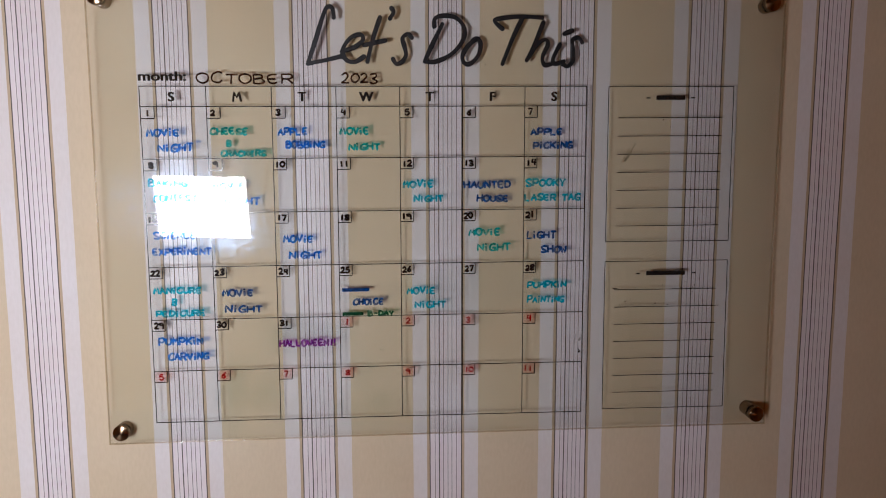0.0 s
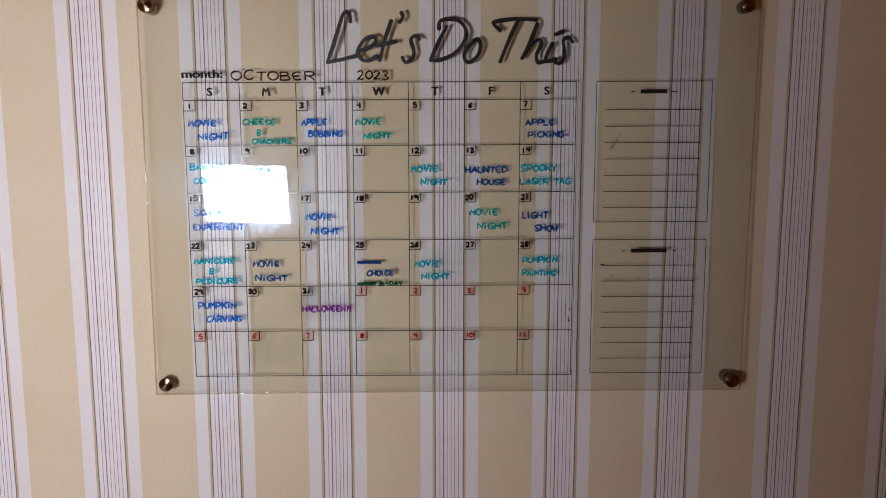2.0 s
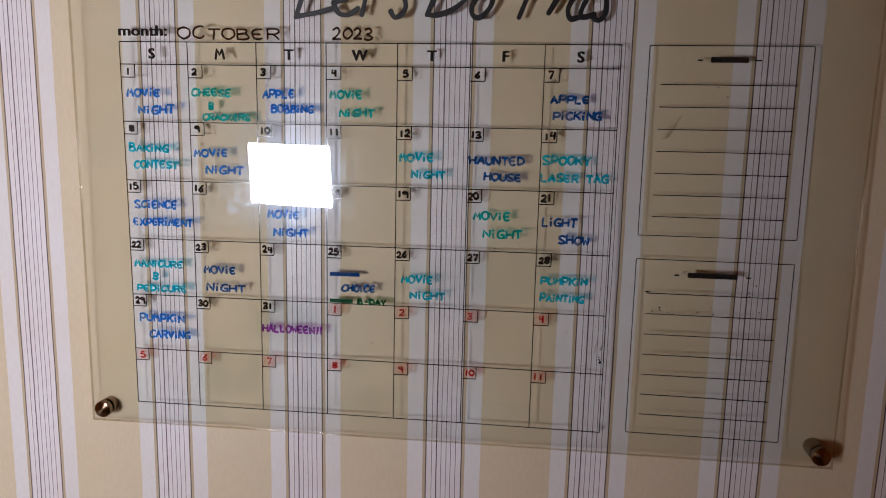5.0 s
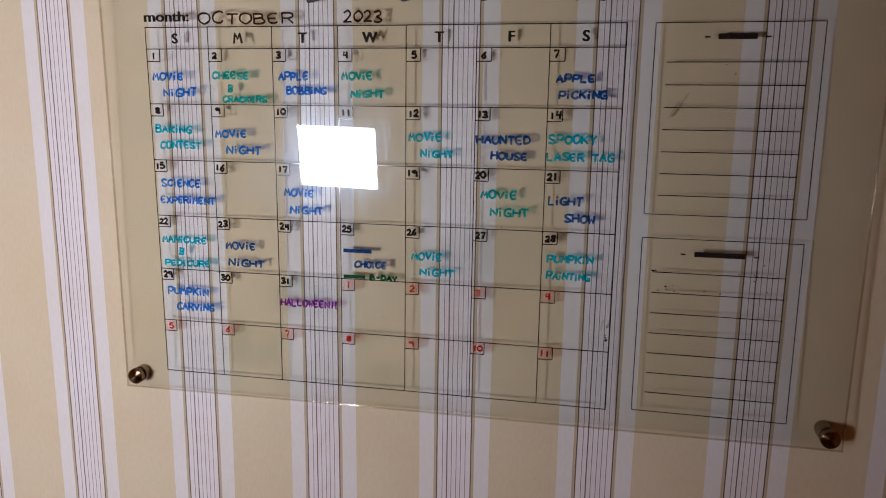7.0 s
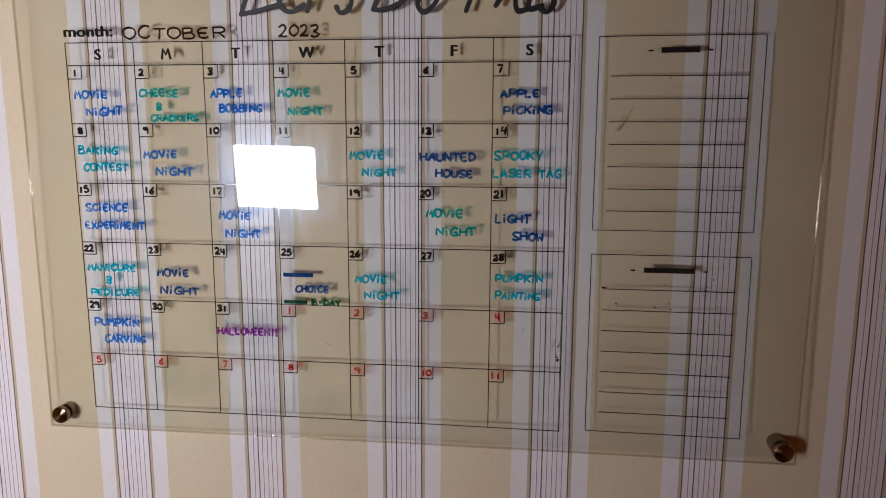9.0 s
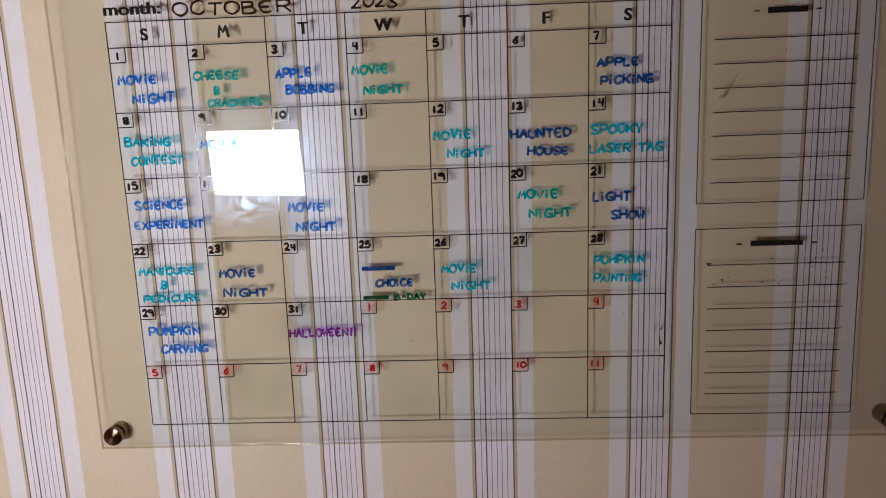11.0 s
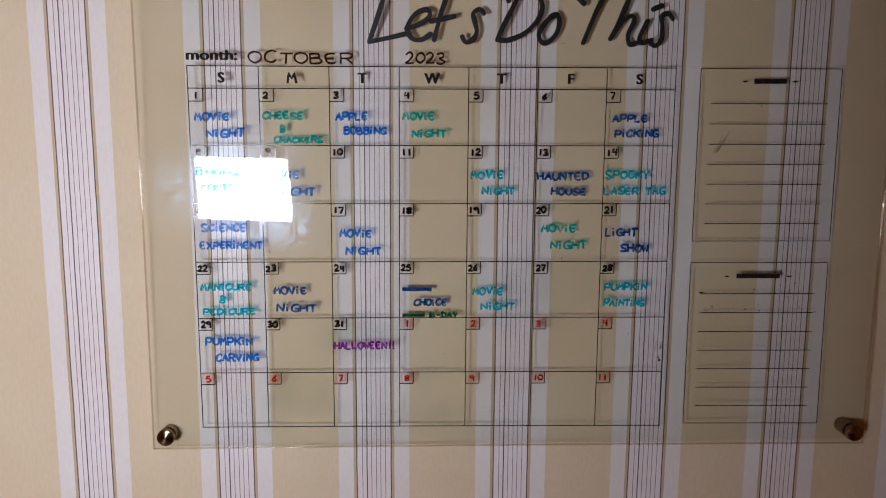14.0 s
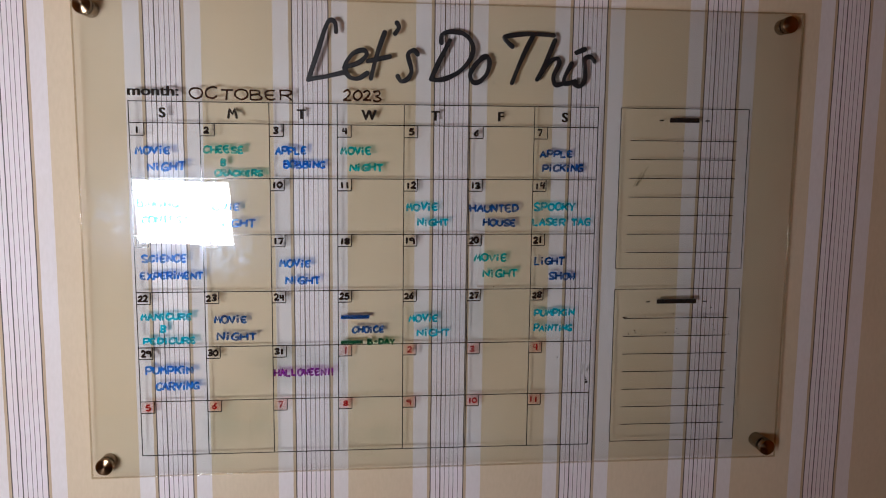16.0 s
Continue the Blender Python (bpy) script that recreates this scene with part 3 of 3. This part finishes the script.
for i, (d, colour) in enumerate(dates):
    x, z = COLS[i % 7], ROWS[1 + i // 7]
    bm = bmesh.new()
    flat_bar(bm, x + PEN, x + BW, z - BH - 0.0006, z - BH + 0.0006, 0.00028)
    flat_bar(bm, x + BW - 0.0006, x + BW + 0.0006, z - BH + 0.0006, z - PEN, 0.00028)
    part("date_box", bm, PRINT, calendar)
    if colour == "red":
        part("wiped_patch", flat_bar(bmesh.new(), x + 0.001, x + BW - 0.0008, z - BH + 0.0008, z - 0.001, 0.00018), PINK, calendar, "wiped patch of pale red ink")
    w = 0.0052 if len(d) == 1 else 0.0112
    written("date_number", hand_text(d, x + (0.0062 if len(d) == 1 else 0.0030) + rnd.uniform(-0.0012, 0.001), z - 0.0115, w, 0.0071, 0.00130 if colour == "black" else 0.00108), INKS[colour], "digit")

# entries: day, words, start and top as shares of the cell, width share, ink, letter height share
ENTRIES = [
    (1, "MOVIE", .08, .40, .50, "blue", .17), (1, "NIGHT", .24, .69, .54, "blue", .18), (2, "CHEESE", .05, .39, .58, "teal", .16),
    (2, "&", .27, .61, .10, "teal", .17), (2, "CRACKERS", .20, .83, .71, "teal", .13), (3, "APPLE", .09, .40, .46, "blue", .16),
    (3, "BOBBING", .21, .64, .61, "blue", .17), (4, "MOVIE", .06, .38, .46, "teal", .17), (4, "NIGHT", .19, .70, .50, "teal", .16),
    (7, "APPLE", .11, .42, .52, "navy", .16), (7, "PICKING", .15, .69, .65, "navy", .16), (8, "BAKING", .07, .36, .60, "cyan", .16),
    (8, "CONTEST", .13, .64, .68, "cyan", .16), (9, "MOVIE", .05, .42, .51, "blue", .16), (9, "NIGHT", .22, .70, .56, "blue", .17),
    (12, "MOVIE", .05, .41, .49, "cyan", .17), (12, "NIGHT", .22, .70, .48, "cyan", .15), (13, "HAUNTED", .03, .43, .77, "navy", .17),
    (13, "HOUSE", .24, .71, .52, "navy", .15), (14, "SPOOKY", .04, .41, .65, "cyan", .17), (14, "LASER TAG", .02, .69, .93, "cyan", .16),
    (15, "SCIENCE", .11, .32, .65, "blue", .16), (15, "EXPERIMENT", .08, .62, .92, "blue", .16), (17, "MOVIE", .13, .42, .47, "blue", .16),
    (17, "NIGHT", .21, .72, .53, "blue", .16), (20, "MOVIE", .11, .34, .52, "teal", .16), (20, "NIGHT", .25, .62, .55, "teal", .17),
    (21, "LIGHT", .06, .40, .48, "navy", .17), (21, "SHOW", .30, .68, .42, "navy", .17), (22, "MANICURE", .06, .36, .76, "cyan", .15),
    (22, "&", .31, .57, .11, "cyan", .17), (22, "PEDICURE", .08, .80, .79, "cyan", .14), (23, "MOVIE", .14, .42, .49, "navy", .16),
    (23, "NIGHT", .17, .73, .60, "navy", .16), (25, "CHOICE", .22, .65, .50, "navy", .14), (25, "B-DAY", .46, .89, .42, "green", .12),
    (26, "MOVIE", .10, .44, .46, "cyan", .16), (26, "NIGHT", .23, .72, .51, "cyan", .15), (28, "PUMPKIN", .08, .37, .65, "cyan", .15),
    (28, "PAINTING", .08, .66, .62, "cyan", .15), (29, "PUMPKIN", .10, .33, .71, "blue", .17), (29, "CARVING", .24, .63, .65, "blue", .17),
    (31, "HALLOWEEN!!", .02, .42, .93, "purple", .16),
]
CELL = (GX1 - GX0) / 7
for day, words, fx, fy, fw, colour, fh in ENTRIES:
    r = (day - 1) // 7
    x, top, tall = COLS[(day - 1) % 7], ROWS[1 + r], ROWS[1 + r] - ROWS[2 + r]
    written("handwriting", hand_text(words, x + fx * CELL, top - (fy + fh * 0.90) * tall, fw * 0.97 * CELL, fh * 0.74 * tall, 0.00138), INKS[colour], "letter", "words in %s dry-erase marker" % colour)


def name_bar(day, fx, fy, fw, colour, fh):
    r = (day - 1) // 7
    x, top, tall = COLS[(day - 1) % 7] + fx * CELL, ROWS[1 + r], ROWS[1 + r] - ROWS[2 + r]
    part("marker_bar", flat_bar(bmesh.new(), x, x + fw * CELL, top - (fy + fh * 0.74) * tall, top - (fy + fh * 0.26) * tall), INKS[colour], calendar, "plain bar of %s marker" % colour)


name_bar(25, .04, .42, .44, "navy", .14)
name_bar(25, .04, .89, .34, "green", .13)


# headline, brush lettering on a grid of about 2.6 mm; "~" marks a curve
BRUSH = [
    "~13,24.5 12.6,29 10.5,30.3 8.3,27 4,12.5 0,0", "0,0 8,1.7 16.5,4", "~16.5,6.5 23,9 27,13 25.5,15.6 20.5,13.5 17,7 18.8,2 23,1 27.5,4",
    "~35.5,25 32,14 29,1", "27.5,10 38,12.6", "~41,30 42,27.5 40.2,24.2", "~51,14 49,16 46.4,14 47.2,9.5 48,5 46.2,1.2 43.2,0 41.5,2.8",
    "~66,21.5 61,10.5 57.2,1.2", "~62,20 62.4,24.4 66.5,26 73,24.8 77,19 75.8,12 70,5 62.5,1.2 57.2,1.2",
    "~84,13.8 79.3,10.5 76,4.5 77,.6 80,.2 84,5 85,11 83.2,14 80.8,12.5", "~96,19 92.4,22.6 93.2,24.4 104,25.8 116,25.3", "~106,25.6 101,14 96,0",
    "~116.5,23 112,10.5 108.2,2", "~108.2,2 113,10.3 117.3,13.4 118.8,10.8 116.2,4 117.2,-.4 120.5,0", "~125,11 121.6,3.2 122.4,.2 127,1.6",
    "127,16.6 131.2,18.5", "~136.2,12 134,14.6 131.2,13 131.6,8 131.5,2 129,-1.2 126.4,.2",
]
LETTERS = (2, 1, 2, 1, 1, 2, 1, 2, 2, 2, 1)
strokes = iter(enumerate(BRUSH))
for count in LETTERS:
    letter = bmesh.new()
    for _ in range(count):
        k, st = next(strokes)
        pts = [tuple(float(v) for v in p.split(",")) for p in st.lstrip("~").split()]
        pts = [(-0.178 + a * 0.00267, 1.6060 + b * 0.00238) for a, b in pts]
        pts = smooth_line(pts, 7) if st[0] == "~" else dense(pts, 0.004)
        pen_stroke(letter, [(x, lean(x, z)) for x, z in pts], 0.0029, 0.0004 + 0.00006 * (k % 5), 0.9)
    part("headline_letter", letter, HEAD, calendar, "brush letter in black")


# two ruled note panels
def notes_panel(z1, z0, first, step, bar, dash, zt):
    x0, x1 = 0.2235, 0.3970
    fr = bmesh.new()
    p = 0.00050
    flat_bar(fr, x0, x1, z1 - p, z1 + p)
    flat_bar(fr, x0, x1, z0 - p, z0 + p)
    flat_bar(fr, x0 - p, x0 + p, z0 + p, z1 - p)
    flat_bar(fr, x1 - p, x1 + p, z0 + p, z1 - p)
    panel = part("notes_panel", fr, RULE, calendar, "printed notes panel with ruled lines")
    for i in range(7):
        z = first - i * step
        part("rule_line", flat_bar(bmesh.new(), 0.2375, 0.3825, z - 0.00054, z + 0.00054), RULE, panel)
    c = 0.3095
    part("title_bar", flat_bar(bmesh.new(), c - bar / 2, c + bar / 2, zt - 0.0030, zt + 0.0030), PRINT, panel, "plain black title bar")
    for s in (-1, 1):
        m = c + s * dash
        part("dash", flat_bar(bmesh.new(), m - 0.0028, m + 0.0028, zt - 0.0012, zt + 0.0004), PRINT, panel)


notes_panel(1.5767, 1.3657, 1.5348, 0.02455, 0.040, 0.031, 1.5617)
notes_panel(1.3382, 1.1285, 1.2984, 0.02440, 0.055, 0.0395, 1.3212)

# specks of old ink, and grey rubbed marks
specks = bmesh.new()
for i in range(70):
    line = i % 2
    z = 1.2984 - 0.0244 * line + rnd.expovariate(300)
    x = 0.2235 + (rnd.uniform(0.012, 0.045) if rnd.random() < 0.35 else rnd.uniform(0.03, 0.165))
    r = rnd.uniform(0.00025, 0.0008)
    pen_stroke(specks, [(x, lean(x, z)), (x + rnd.uniform(0.2, 2.2) * r, lean(x, z) + rnd.uniform(-0.5, 0.5) * r)], r, 0.0003)
for x, z in ((-0.088, 1.222), (-0.085, 1.221), (0.148, 1.249), (0.060, 1.345), (0.055, 1.607), (0.300, 1.535), (0.31, 1.525), (0.187, 1.218)):
    pen_stroke(specks, [(x, z), (x + 0.0006, z - 0.0003)], 0.0007, 0.0003)
for x, z, r in ((0.1885, 1.2145, 0.0017), (0.1880, 1.2175, 0.0008), (0.1872, 1.2205, 0.0006)):
    pen_stroke(specks, [(x, z), (x + 0.0009, z - 0.0006)], r, 0.0004)
part("ink_specks", specks, MARK_BLACK, calendar, "specks of half-wiped black ink")
tagged(bpy.data.objects["ink_specks"], kind="stuff")
for x, z, dx, dz in ((0.246, 1.478, 0.016, 0.026), (0.186, 1.228, 0.004, 0.016)):
    bm = bmesh.new()
    for k in range(5):
        a, b = rnd.uniform(-0.004, 0.004), rnd.uniform(0.2, 1.0)
        pen_stroke(bm, dense([(x + a, z + a * 0.5), (x + a + dx * b, z + dz * b)]), rnd.uniform(0.0006, 0.0016), 0.0002 + 0.00003 * k)
    part("smear", bm, GREY_SMEAR, calendar, "rubbed grey marker smear")
